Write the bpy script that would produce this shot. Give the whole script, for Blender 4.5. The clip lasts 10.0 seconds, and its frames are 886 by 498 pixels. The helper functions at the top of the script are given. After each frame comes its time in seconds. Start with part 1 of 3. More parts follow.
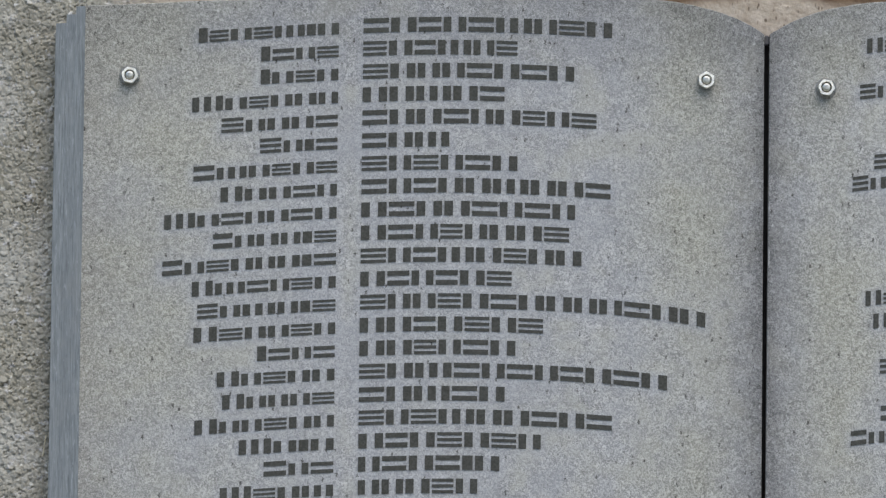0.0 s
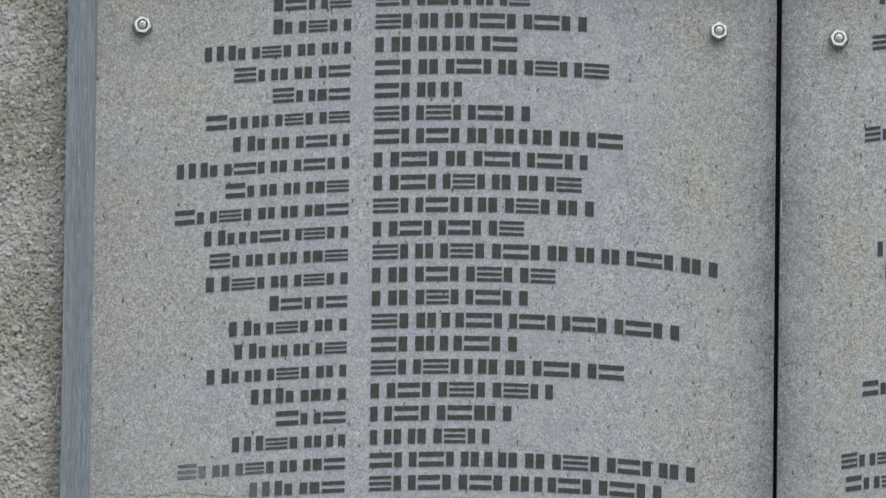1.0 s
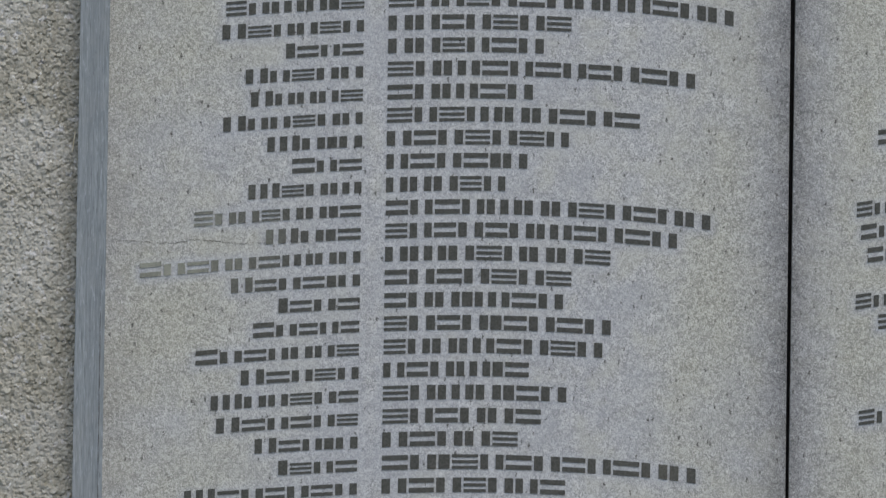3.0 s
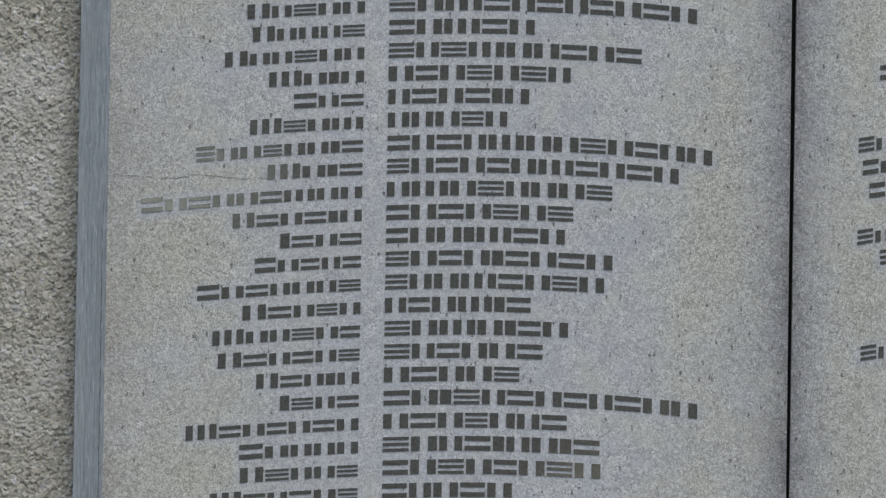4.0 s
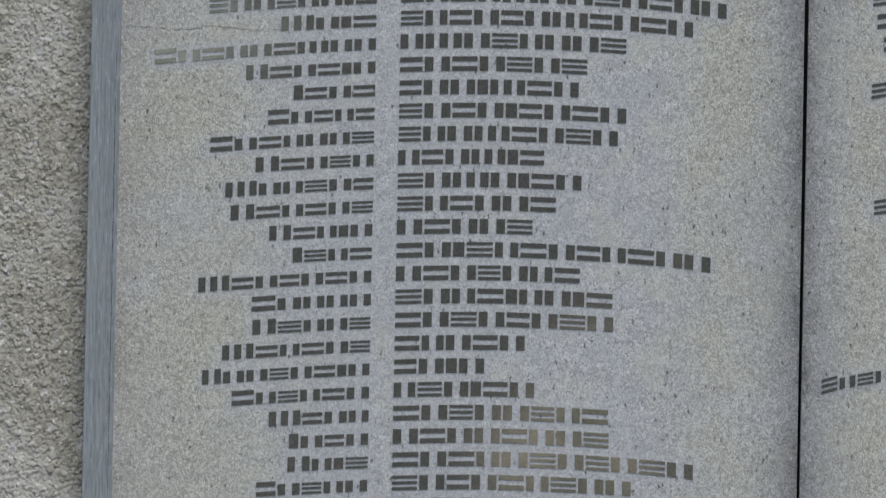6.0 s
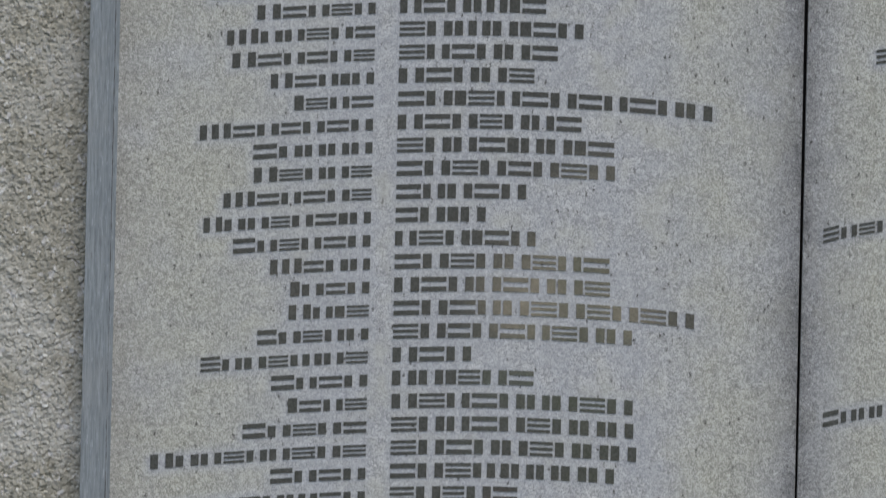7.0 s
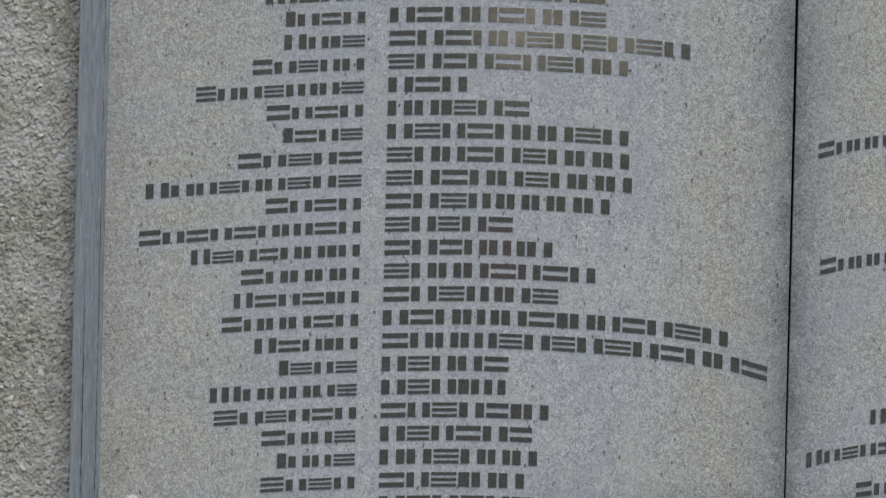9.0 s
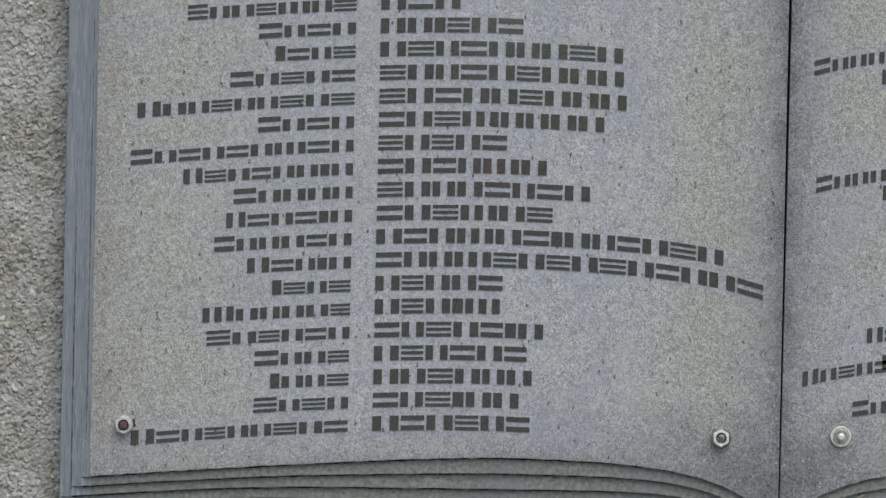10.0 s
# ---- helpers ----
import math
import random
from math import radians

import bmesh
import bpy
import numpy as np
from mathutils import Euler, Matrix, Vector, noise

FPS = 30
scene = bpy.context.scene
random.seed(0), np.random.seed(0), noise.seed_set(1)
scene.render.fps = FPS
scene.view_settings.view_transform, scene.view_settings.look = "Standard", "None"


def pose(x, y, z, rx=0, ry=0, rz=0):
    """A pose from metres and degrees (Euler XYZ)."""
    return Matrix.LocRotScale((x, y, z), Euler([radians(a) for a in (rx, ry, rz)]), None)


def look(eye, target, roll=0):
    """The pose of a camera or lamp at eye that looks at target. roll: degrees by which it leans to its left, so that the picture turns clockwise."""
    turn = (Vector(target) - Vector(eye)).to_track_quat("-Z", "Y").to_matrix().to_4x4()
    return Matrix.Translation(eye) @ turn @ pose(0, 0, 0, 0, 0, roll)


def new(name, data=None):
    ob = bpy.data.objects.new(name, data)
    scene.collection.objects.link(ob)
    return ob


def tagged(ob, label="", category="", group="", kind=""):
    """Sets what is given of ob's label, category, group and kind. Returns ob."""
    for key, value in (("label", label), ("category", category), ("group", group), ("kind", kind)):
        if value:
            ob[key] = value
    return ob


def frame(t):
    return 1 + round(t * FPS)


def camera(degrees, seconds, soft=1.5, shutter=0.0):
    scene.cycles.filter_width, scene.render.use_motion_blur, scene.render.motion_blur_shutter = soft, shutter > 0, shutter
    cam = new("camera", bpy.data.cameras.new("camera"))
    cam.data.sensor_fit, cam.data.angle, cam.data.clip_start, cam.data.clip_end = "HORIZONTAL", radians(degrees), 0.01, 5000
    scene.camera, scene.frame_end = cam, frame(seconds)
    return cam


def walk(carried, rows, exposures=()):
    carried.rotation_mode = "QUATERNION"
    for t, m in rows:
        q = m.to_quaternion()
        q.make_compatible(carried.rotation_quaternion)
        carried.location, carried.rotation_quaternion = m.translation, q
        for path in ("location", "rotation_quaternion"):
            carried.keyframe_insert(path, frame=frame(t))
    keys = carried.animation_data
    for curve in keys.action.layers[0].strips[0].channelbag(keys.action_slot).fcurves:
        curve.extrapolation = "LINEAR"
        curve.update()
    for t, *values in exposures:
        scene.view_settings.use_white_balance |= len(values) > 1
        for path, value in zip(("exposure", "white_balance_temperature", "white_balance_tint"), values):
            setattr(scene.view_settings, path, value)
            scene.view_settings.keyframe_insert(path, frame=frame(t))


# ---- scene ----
# ---- camera ----
# A long lens held in one spot about seven metres from the wall; it tilts slowly down the plaque.
cam = camera(6.4105, 10.0, soft=1.3, shutter=0.3)
EYE = (-0.2741, -6.8966, 1.65)
# seconds, yaw, pitch, roll in degrees, and the holder's sway towards the wall in metres
ROWS = [
    (0.0, 0.069, 5.321, 0.675, -0.005),
    (0.5, 0.114, 5.223, 0.727, -0.010),
    (1.0, 0.155, 4.954, 0.765, -0.010),
    (1.5, 0.195, 4.495, 0.828, -0.017),
    (2.0, 0.231, 3.997, 0.842, -0.018),
    (2.5, 0.248, 3.507, 0.858, -0.020),
    (3.0, 0.246, 3.119, 0.857, -0.021),
    (3.2, 0.246, 2.996, 0.863, -0.021),
    (4.3, 0.261, 2.538, 0.897, -0.020),
    (4.5, 0.274, 2.458, 0.901, -0.019),
    (5.0, 0.305, 2.255, 0.899, -0.013),
    (5.2, 0.319, 2.157, 0.912, -0.013),
    (6.3, 0.327, 1.294, 1.196, -0.013),
    (6.5, 0.329, 1.081, 1.221, -0.013),
    (7.0, 0.319, 0.485, 1.261, -0.009),
    (7.5, 0.306, -0.130, 1.290, -0.006),
    (8.0, 0.292, -0.684, 1.329, -0.012),
    (8.5, 0.274, -1.104, 1.359, -0.011),
    (9.0, 0.244, -1.468, 1.368, -0.006),
    (9.5, 0.214, -1.816, 1.261, 0.012),
    (10.0, 0.187, -2.066, 1.259, 0.036),
]
walk(cam, [(t, pose(EYE[0], EYE[1] + sway, EYE[2], 90 + pitch, 0, yaw) @ pose(0, 0, 0, 0, 0, roll)) for t, yaw, pitch, roll, sway in ROWS],
     exposures=[(0.0, 0.58), (3.0, 0.51), (4.5, 0.50), (5.0, 0.53), (6.5, 0.50), (8.0, 0.44), (9.0, 0.40), (10.0, 0.49)])

# ---- light: a bright overcast day ----
SUN_ELEVATION, SUN_AZIMUTH = 58.0, 155.0
world = bpy.data.worlds.new("overcast_sky")
scene.world = world
world.use_nodes = True
wt = world.node_tree
sky = wt.nodes.new("ShaderNodeTexSky")
sky.sky_type = 'NISHITA'
sky.sun_disc = False
sky.sun_elevation = radians(SUN_ELEVATION)
sky.sun_rotation = radians(SUN_AZIMUTH)
sky.air_density, sky.dust_density, sky.ozone_density = 1.0, 1.0, 1.0
wt.nodes["Background"].inputs["Strength"].default_value = 0.15
wt.links.new(sky.outputs[0], wt.nodes["Background"].inputs["Color"])
sun = new("sun", bpy.data.lights.new("sun", 'SUN'))
sun.data.energy, sun.data.angle, sun.data.color = 1.83, radians(60), (1.0, 0.905, 0.775)
sun_way = Vector((math.sin(radians(SUN_AZIMUTH)) * math.cos(radians(SUN_ELEVATION)),
                  math.cos(radians(SUN_AZIMUTH)) * math.cos(radians(SUN_ELEVATION)),
                  math.sin(radians(SUN_ELEVATION))))
sun.matrix_world = look(tuple(sun_way * 30), (0, 0, 0))


# ---- materials ----
class Mat:
    """A small builder for node materials."""

    def __init__(self, name, rough=0.6, metal=0.0, spec=0.5):
        self.m = bpy.data.materials.new(name)
        self.m.use_nodes = True
        self.t = self.m.node_tree
        self.b = self.t.nodes["Principled BSDF"]
        self.b.inputs["Roughness"].default_value = rough
        self.b.inputs["Metallic"].default_value = metal
        self.b.inputs["Specular IOR Level"].default_value = spec
        self.pos = self.n("ShaderNodeTexCoord").outputs["Object"]

    def n(self, kind, **kw):
        node = self.t.nodes.new(kind)
        for k, v in kw.items():
            node.inputs[k].default_value = v
        return node

    def link(self, a, b):
        self.t.links.new(a, b)

    def scaled(self, sx, sy, sz):
        node = self.n("ShaderNodeMapping")
        self.link(self.pos, node.inputs["Vector"])
        node.inputs["Scale"].default_value = (sx, sy, sz)
        return node.outputs[0]

    def warped(self, scale, amount):
        """The place, shaken by a fine noise."""
        node = self.n("ShaderNodeTexNoise", Scale=scale, Detail=2.0)
        self.link(self.pos, node.inputs["Vector"])
        mad = self.n("ShaderNodeVectorMath")
        mad.operation = 'MULTIPLY_ADD'
        self.link(node.outputs["Color"], mad.inputs[0])
        mad.inputs[1].default_value = (amount, amount, amount)
        self.link(self.pos, mad.inputs[2])
        return mad.outputs[0]

    def noise(self, scale, detail=3.0, rough=0.55, vec=None, twist=0.0):
        node = self.n("ShaderNodeTexNoise", Scale=scale, Detail=detail, Roughness=rough, Distortion=twist)
        self.link(vec or self.pos, node.inputs["Vector"])
        return node.outputs["Fac"]

    def cells(self, scale, out="Distance", vec=None):
        node = self.n("ShaderNodeTexVoronoi", Scale=scale)
        self.link(vec or self.pos, node.inputs["Vector"])
        return node.outputs[out]

    def ramp(self, fac, a, b, lo=0.0, hi=1.0):
        node = self.n("ShaderNodeMapRange")
        for key, v in (("From Min", a), ("From Max", b), ("To Min", lo), ("To Max", hi)):
            node.inputs[key].default_value = v
        self.link(fac, node.inputs["Value"])
        return node.outputs[0]

    def math(self, op, a, b):
        node = self.n("ShaderNodeMath")
        node.operation = op
        for i, v in enumerate((a, b)):
            if isinstance(v, (int, float)):
                node.inputs[i].default_value = v
            else:
                self.link(v, node.inputs[i])
        return node.outputs[0]

    def mix(self, fac, a, b, blend='MIX'):
        node = self.n("ShaderNodeMix")
        node.data_type, node.blend_type = 'RGBA', blend
        for sock, v in ((node.inputs[0], fac), (node.inputs[6], a), (node.inputs[7], b)):
            if isinstance(v, (int, float)):
                sock.default_value = v
            elif isinstance(v, tuple):
                sock.default_value = (*v, 1.0)
            else:
                self.link(v, sock)
        return node.outputs[2]

    def attr(self, name):
        node = self.n("ShaderNodeAttribute")
        node.attribute_name = name
        return node.outputs["Fac"]

    def colour(self, c):
        if isinstance(c, tuple):
            self.b.inputs["Base Color"].default_value = (*c, 1.0)
        else:
            self.link(c, self.b.inputs["Base Color"])
        return self

    def bump(self, h, strength, dist):
        node = self.n("ShaderNodeBump", Strength=strength, Distance=dist)
        self.link(h, node.inputs["Height"])
        self.link(node.outputs[0], self.b.inputs["Normal"])
        return self


def blasted_stone():
    """Grey granite, sand-blasted matt, with grain, pits, ochre stains and a bluer, less blasted tone round the
    lettering; darker towards the spine, head and foot.
    """
    k = Mat("blasted_granite", rough=0.85, spec=0.2)
    warp = k.warped(620.0, 0.0042)
    fine_grain = k.noise(440.0, 2.0, 0.65, k.warped(330.0, 0.0024), 0.6)
    strokes = k.noise(305.0, 2.0, 0.6, None, 2.7)
    grain = k.math('ADD', k.math('MULTIPLY', fine_grain, 0.36), k.math('MULTIPLY', strokes, 0.64))
    grit = k.noise(190.0, 2.0, 0.6)
    crumb = k.cells(620.0, "Color")
    stencil = k.math('MULTIPLY', k.attr("stencil"), k.ramp(k.noise(18.0, 3.0), 0.3, 0.62, 0.5, 1.0))
    coarse = k.mix(k.ramp(grain, 0.440, 0.574), (0.205, 0.213, 0.211), (0.680, 0.683, 0.670))
    coarse = k.mix(k.ramp(crumb, 0.0, 1.0, 0.0, 0.36), coarse, (0.235, 0.237, 0.24))
    coarse = k.mix(k.ramp(grit, 0.35, 0.65, 0.0, 0.30), coarse, (0.31, 0.313, 0.315))
    cloud = k.noise(6.0, 4.0, 0.6)
    coarse = k.mix(k.ramp(cloud, 0.4, 0.66, 0.0, 0.34), coarse, (0.28, 0.287, 0.30))
    mottle = k.noise(85.0, 3.0, 0.65)
    coarse = k.mix(k.ramp(mottle, 0.36, 0.5, 0.32, 0.0), coarse, (0.20, 0.203, 0.208))
    calm = k.ramp(k.noise(48.0, 3.0, 0.6), 0.42, 0.62, 0.0, 0.26)
    coarse = k.mix(calm, coarse, (0.345, 0.35, 0.355))
    coarse = k.mix(k.ramp(mottle, 0.54, 0.66, 0.0, 0.28), coarse, (0.53, 0.53, 0.52))
    hue = k.math('ADD', k.math('MULTIPLY', k.noise(27.0, 3.0, 0.6), 0.5), k.math('MULTIPLY', k.noise(10.0, 3.0, 0.6), 0.5))
    coarse = k.mix(k.ramp(hue, 0.42, 0.50, 0.42, 0.0), coarse, (0.325, 0.338, 0.358))
    coarse = k.mix(k.ramp(hue, 0.50, 0.58, 0.0, 0.42), coarse, (0.405, 0.404, 0.348))
    ochre = k.math('MULTIPLY', k.ramp(k.noise(5.5, 4.0, 0.65), 0.28, 0.56), k.attr("weathered"))
    col = k.mix(k.math('MULTIPLY', ochre, 0.75), coarse, k.mix(k.ramp(grain, 0.405, 0.615), (0.200, 0.198, 0.157), (0.525, 0.520, 0.440)))
    dirt = k.math('MULTIPLY', k.attr("grime_and_spots"), k.ramp(k.noise(16.0, 4.0, 0.65), 0.3, 0.7, 0.25, 0.85))
    col = k.mix(dirt, col, k.mix(k.ramp(grain, 0.405, 0.615), (0.155, 0.148, 0.128), (0.33, 0.318, 0.285)))
    smooth = k.mix(k.ramp(grain, 0.40, 0.61), (0.266, 0.277, 0.289), (0.447, 0.460, 0.474))
    col = k.mix(k.math('MULTIPLY', stencil, 0.95), col, smooth)
    tone = k.math('MULTIPLY', k.attr("dark_edges"), k.ramp(k.noise(22.0, 4.0, 0.7), 0.34, 0.64, 0.6, 1.0))
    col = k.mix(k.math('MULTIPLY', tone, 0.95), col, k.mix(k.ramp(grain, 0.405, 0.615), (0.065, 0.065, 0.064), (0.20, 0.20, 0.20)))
    for turn, share, seed in ((35.0, 0.50, 0.0), (-50.0, 0.505, 7.0), (80.0, 0.505, 3.0)):
        place = k.n("ShaderNodeMapping")
        k.link(warp, place.inputs["Vector"])
        place.inputs["Location"].default_value = (seed, 0.0, seed)
        place.inputs["Rotation"].default_value = (0.0, radians(turn), 0.0)
        place.inputs["Scale"].default_value = (1.0, 1.0, 0.42)
        spots = k.math('ADD', k.cells(118.0, vec=place.outputs[0]), k.math('MULTIPLY', k.noise(700.0, 2.0, 0.7, None, 1.5), 0.34))
        pits = k.math('MULTIPLY', k.ramp(spots, 0.25, 0.29, 1.0, 0.0), k.ramp(k.noise(37.0, 1.0, 0.5, place.outputs[0]), share, share + 0.05))
        col = k.mix(k.math('MULTIPLY', pits, 0.92), col, (0.06, 0.058, 0.052))
    fine = k.math('MULTIPLY', k.ramp(k.cells(150.0, vec=warp), 0.10, 0.17, 1.0, 0.0), k.ramp(k.noise(44.0, 1.0), 0.48, 0.54))
    col = k.mix(k.math('MULTIPLY', fine, 0.5), col, (0.11, 0.108, 0.105))
    sparks = k.math('MULTIPLY', k.ramp(k.cells(170.0), 0.10, 0.2, 1.0, 0.0), k.ramp(k.noise(51.0, 1.0), 0.48, 0.56))
    col = k.mix(k.math('MULTIPLY', sparks, 0.35), col, (0.68, 0.68, 0.66))
    k.colour(col)
    k.bump(k.math('ADD', grain, grit), 0.5, 0.001)
    return k.m


def sawn_stone():
    """The page edges: sawn granite, bluer, with fine streaks along the saw's way."""
    k = Mat("sawn_granite", rough=0.65, spec=0.3)
    streak = k.noise(1.0, 3.0, 0.7, k.scaled(620.0, 620.0, 42.0))
    dashes = k.noise(1.0, 2.0, 0.6, k.scaled(520.0, 520.0, 95.0))
    broad = k.noise(1.0, 3.0, 0.6, k.scaled(120.0, 120.0, 4.0))
    col = k.mix(k.ramp(streak, 0.32, 0.68), (0.165, 0.183, 0.187), (0.325, 0.347, 0.348))
    col = k.mix(k.ramp(broad, 0.35, 0.7, 0.0, 0.5), col, (0.19, 0.208, 0.214))
    col = k.mix(k.ramp(dashes, 0.60, 0.72, 0.0, 0.5), col, (0.43, 0.45, 0.465))
    col = k.mix(k.ramp(dashes, 0.38, 0.27, 0.0, 0.6), col, (0.13, 0.135, 0.145))
    dirt = k.ramp(k.noise(9.0, 4.0, 0.65), 0.5, 0.7, 0.0, 0.45)
    col = k.mix(dirt, col, (0.29, 0.29, 0.275))
    k.colour(col)
    k.bump(streak, 0.35, 0.0006)
    return k.m


def step_stone():
    """Lower page edges: blasted granite with rain dirt."""
    k = Mat("weathered_granite", rough=0.85, spec=0.2)
    col = k.mix(k.ramp(k.noise(300.0, 3.0, 0.6), 0.32, 0.7), (0.14, 0.142, 0.122), (0.315, 0.316, 0.280))
    col = k.mix(k.ramp(k.noise(1.0, 4.0, 0.65, k.scaled(14.0, 14.0, 160.0)), 0.4, 0.7, 0.0, 0.5), col, (0.205, 0.204, 0.17))
    col = k.mix(k.ramp(k.noise(22.0, 4.0, 0.6), 0.5, 0.72, 0.0, 0.5), col, (0.20, 0.204, 0.205))
    k.colour(col)
    k.bump(k.noise(240.0, 3.0), 0.4, 0.001)
    return k.m


def polished_stone():
    """The lettering: the slab's own polished dark face, a dull mirror."""
    k = Mat("polished_granite", rough=0.06, spec=1.0)
    col = k.mix(k.ramp(k.noise(600.0, 2.0), 0.35, 0.7), (0.062, 0.063, 0.057), (0.104, 0.104, 0.095))
    k.colour(col)
    k.link(k.ramp(k.noise(60.0, 3.0), 0.35, 0.7, 0.03, 0.08), k.b.inputs["Roughness"])
    k.b.inputs["Coat Weight"].default_value = 1.0
    k.b.inputs["Coat IOR"].default_value = 1.7
    k.b.inputs["Coat Roughness"].default_value = 0.04
    return k.m


def stucco():
    """Thrown pebble render, grey-beige with whitish crumbs, and a beige repair coat over the plaque."""
    k = Mat("pebble_render", rough=0.95, spec=0.15)
    tone = k.attr("crumb")
    col = k.mix(tone, (0.20, 0.19, 0.152), (0.455, 0.435, 0.372))
    col = k.mix(k.ramp(tone, 0.84, 0.95), col, (0.68, 0.68, 0.655))
    pale = k.math('MULTIPLY', k.ramp(k.noise(11.0, 4.0, 0.7), 0.48, 0.60), 0.32)
    col = k.mix(pale, col, (0.62, 0.62, 0.60))
    col = k.mix(k.ramp(k.noise(380.0, 3.0), 0.35, 0.7, 0.0, 0.4), col, (0.24, 0.232, 0.185))
    col = k.mix(k.ramp(k.noise(120.0, 3.0, 0.6), 0.59, 0.67, 0.0, 0.5), col, (0.60, 0.59, 0.605))
    col = k.mix(k.ramp(k.noise(3.5, 3.0), 0.4, 0.7, 0.0, 0.28), col, (0.29, 0.28, 0.235))
    coat = k.attr("repair")
    beige = k.mix(k.ramp(k.noise(90.0, 4.0, 0.65), 0.3, 0.7), (0.36, 0.30, 0.232), (0.53, 0.465, 0.385))
    specks = k.ramp(k.cells(1.0, vec=k.scaled(230.0, 230.0, 105.0)), 0.13, 0.25, 1.0, 0.0)
    beige = k.mix(k.math('MULTIPLY', specks, k.ramp(k.noise(60.0, 2.0), 0.42, 0.55, 0.15, 0.85)), beige, (0.10, 0.07, 0.05))
    brown = k.mix(k.ramp(k.noise(120.0, 3.0, 0.6), 0.3, 0.7), (0.13, 0.085, 0.055), (0.22, 0.155, 0.10))
    beige = k.mix(k.attr("brown_band"), beige, brown)
    k.colour(k.mix(coat, col, beige))
    k.bump(k.noise(420.0, 3.0), 0.5, 0.001)
    return k.m


def zinc(name, tint, rough):
    k = Mat(name, rough=rough, metal=1.0)
    col = k.mix(k.ramp(k.noise(380.0, 3.0), 0.35, 0.7), tint, tuple(0.78 * c for c in tint))
    k.colour(col)
    k.link(k.ramp(k.noise(240.0, 2.0), 0.3, 0.7, rough - 0.1, rough + 0.15), k.b.inputs["Roughness"])
    return k.m


def plain(name, a, b, scale, rough=0.9, spec=0.3):
    k = Mat(name, rough=rough, spec=spec)
    k.colour(k.mix(k.ramp(k.noise(scale, 4.0, 0.6), 0.35, 0.68), a, b))
    return k.m


STONE, SAWN, STEP, POLISH, RENDER = blasted_stone(), sawn_stone(), step_stone(), polished_stone(), stucco()
ZINC = zinc("zinc_plated_steel", (1.0, 0.985, 0.90), 0.55)
# dark for the worn stud; on washers it puts in shade under nuts
DARK_STEEL = zinc("worn_and_shaded_steel", (0.40, 0.39, 0.36), 0.35)
STEEL = zinc("dull_steel", (0.72, 0.71, 0.64), 0.42)
TARNISHED = zinc("tarnished_zinc", (0.86, 0.81, 0.77), 0.5)
RUST = plain("rusted_steel", (0.08, 0.045, 0.04), (0.15, 0.085, 0.075), 500.0, 0.8)
DARK = plain("dark_filler_and_shade", (0.010, 0.010, 0.011), (0.02, 0.02, 0.021), 80.0)
CRACK = plain("crack_dirt", (0.07, 0.066, 0.058), (0.16, 0.15, 0.135), 90.0)
STRAW = plain("dry_straw", (0.42, 0.38, 0.27), (0.55, 0.5, 0.38), 200.0)


# ---- building helpers ----
def mesh_object(name, bm, material, parent=None, label=""):
    me = bpy.data.meshes.new(name)
    bm.normal_update()
    bm.to_mesh(me)
    bm.free()
    me.materials.append(material)
    ob = new(name, me)
    if parent is not None:
        ob.parent = parent
    if label:
        ob["label"] = label
    return ob


def part(name, bm, material, parent, label=""):
    return mesh_object(name, bm, material, parent, label)


def grid_mesh(name, xs, zs, height, material, floats=(), smooth=False):
    """A sheet of quads over xs by zs (2D arrays) at y = height, with named point values."""
    nz, nx = xs.shape
    co = np.stack([xs, height, zs], -1).reshape(-1, 3)
    i = np.arange(nz * nx).reshape(nz, nx)
    quads = np.stack([i[:-1, :-1], i[:-1, 1:], i[1:, 1:], i[1:, :-1]], -1).reshape(-1, 4)
    me = bpy.data.meshes.new(name)
    me.vertices.add(len(co))
    me.vertices.foreach_set("co", co.astype(np.float32).ravel())
    me.loops.add(quads.size)
    me.loops.foreach_set("vertex_index", quads.astype(np.int32).ravel())
    me.polygons.add(len(quads))
    me.polygons.foreach_set("loop_start", np.arange(0, quads.size, 4, dtype=np.int32))
    me.update(calc_edges=True)
    for key, values in floats:
        a = me.attributes.new(key, 'FLOAT', 'POINT')
        a.data.foreach_set("value", values.astype(np.float32).ravel())
    me.materials.append(material)
    if not smooth:
        me.attributes.new("sharp_face", 'BOOLEAN', 'FACE').data.foreach_set("value", np.ones(len(quads), dtype=bool))
    return me


def thing(name, label, category, group="", at=(0, 0, 0)):
    ob = new(name)
    ob.location = at
    ob.empty_display_size = 0.05
    return tagged(ob, label, category, group)


# ---- the open book: two slabs, each a page upon stepped page edges ----
PAGE = 0.5995          # width of a page
STEPS = 4              # page and the edges under it
STEP_Y = 0.0042        # how far each edge lies behind the one above
ROW = 0.020317         # line spacing
FIRST = 2.51


def page_top(u):
    return 2.5203 - 0.036 * np.exp(-u / 0.05) - 0.0165 * (np.maximum(u - 0.2, 0) / 0.4) ** 1.3


def page_bottom(u):
    return 1.2224 - 0.055 * np.exp(-u / 0.052) - 0.0248 * (np.maximum(u - 0.24, 0) / 0.363) ** 1.3


def line_curve(u):
    """How far a line of lettering lies off its row at the distance u from the spine."""
    u = np.abs(u)
    return 0.0015 - 0.031 * np.exp(-u / 0.08) - 0.0168 * (np.maximum(u - 0.25, 0) / 0.275) ** 1.65


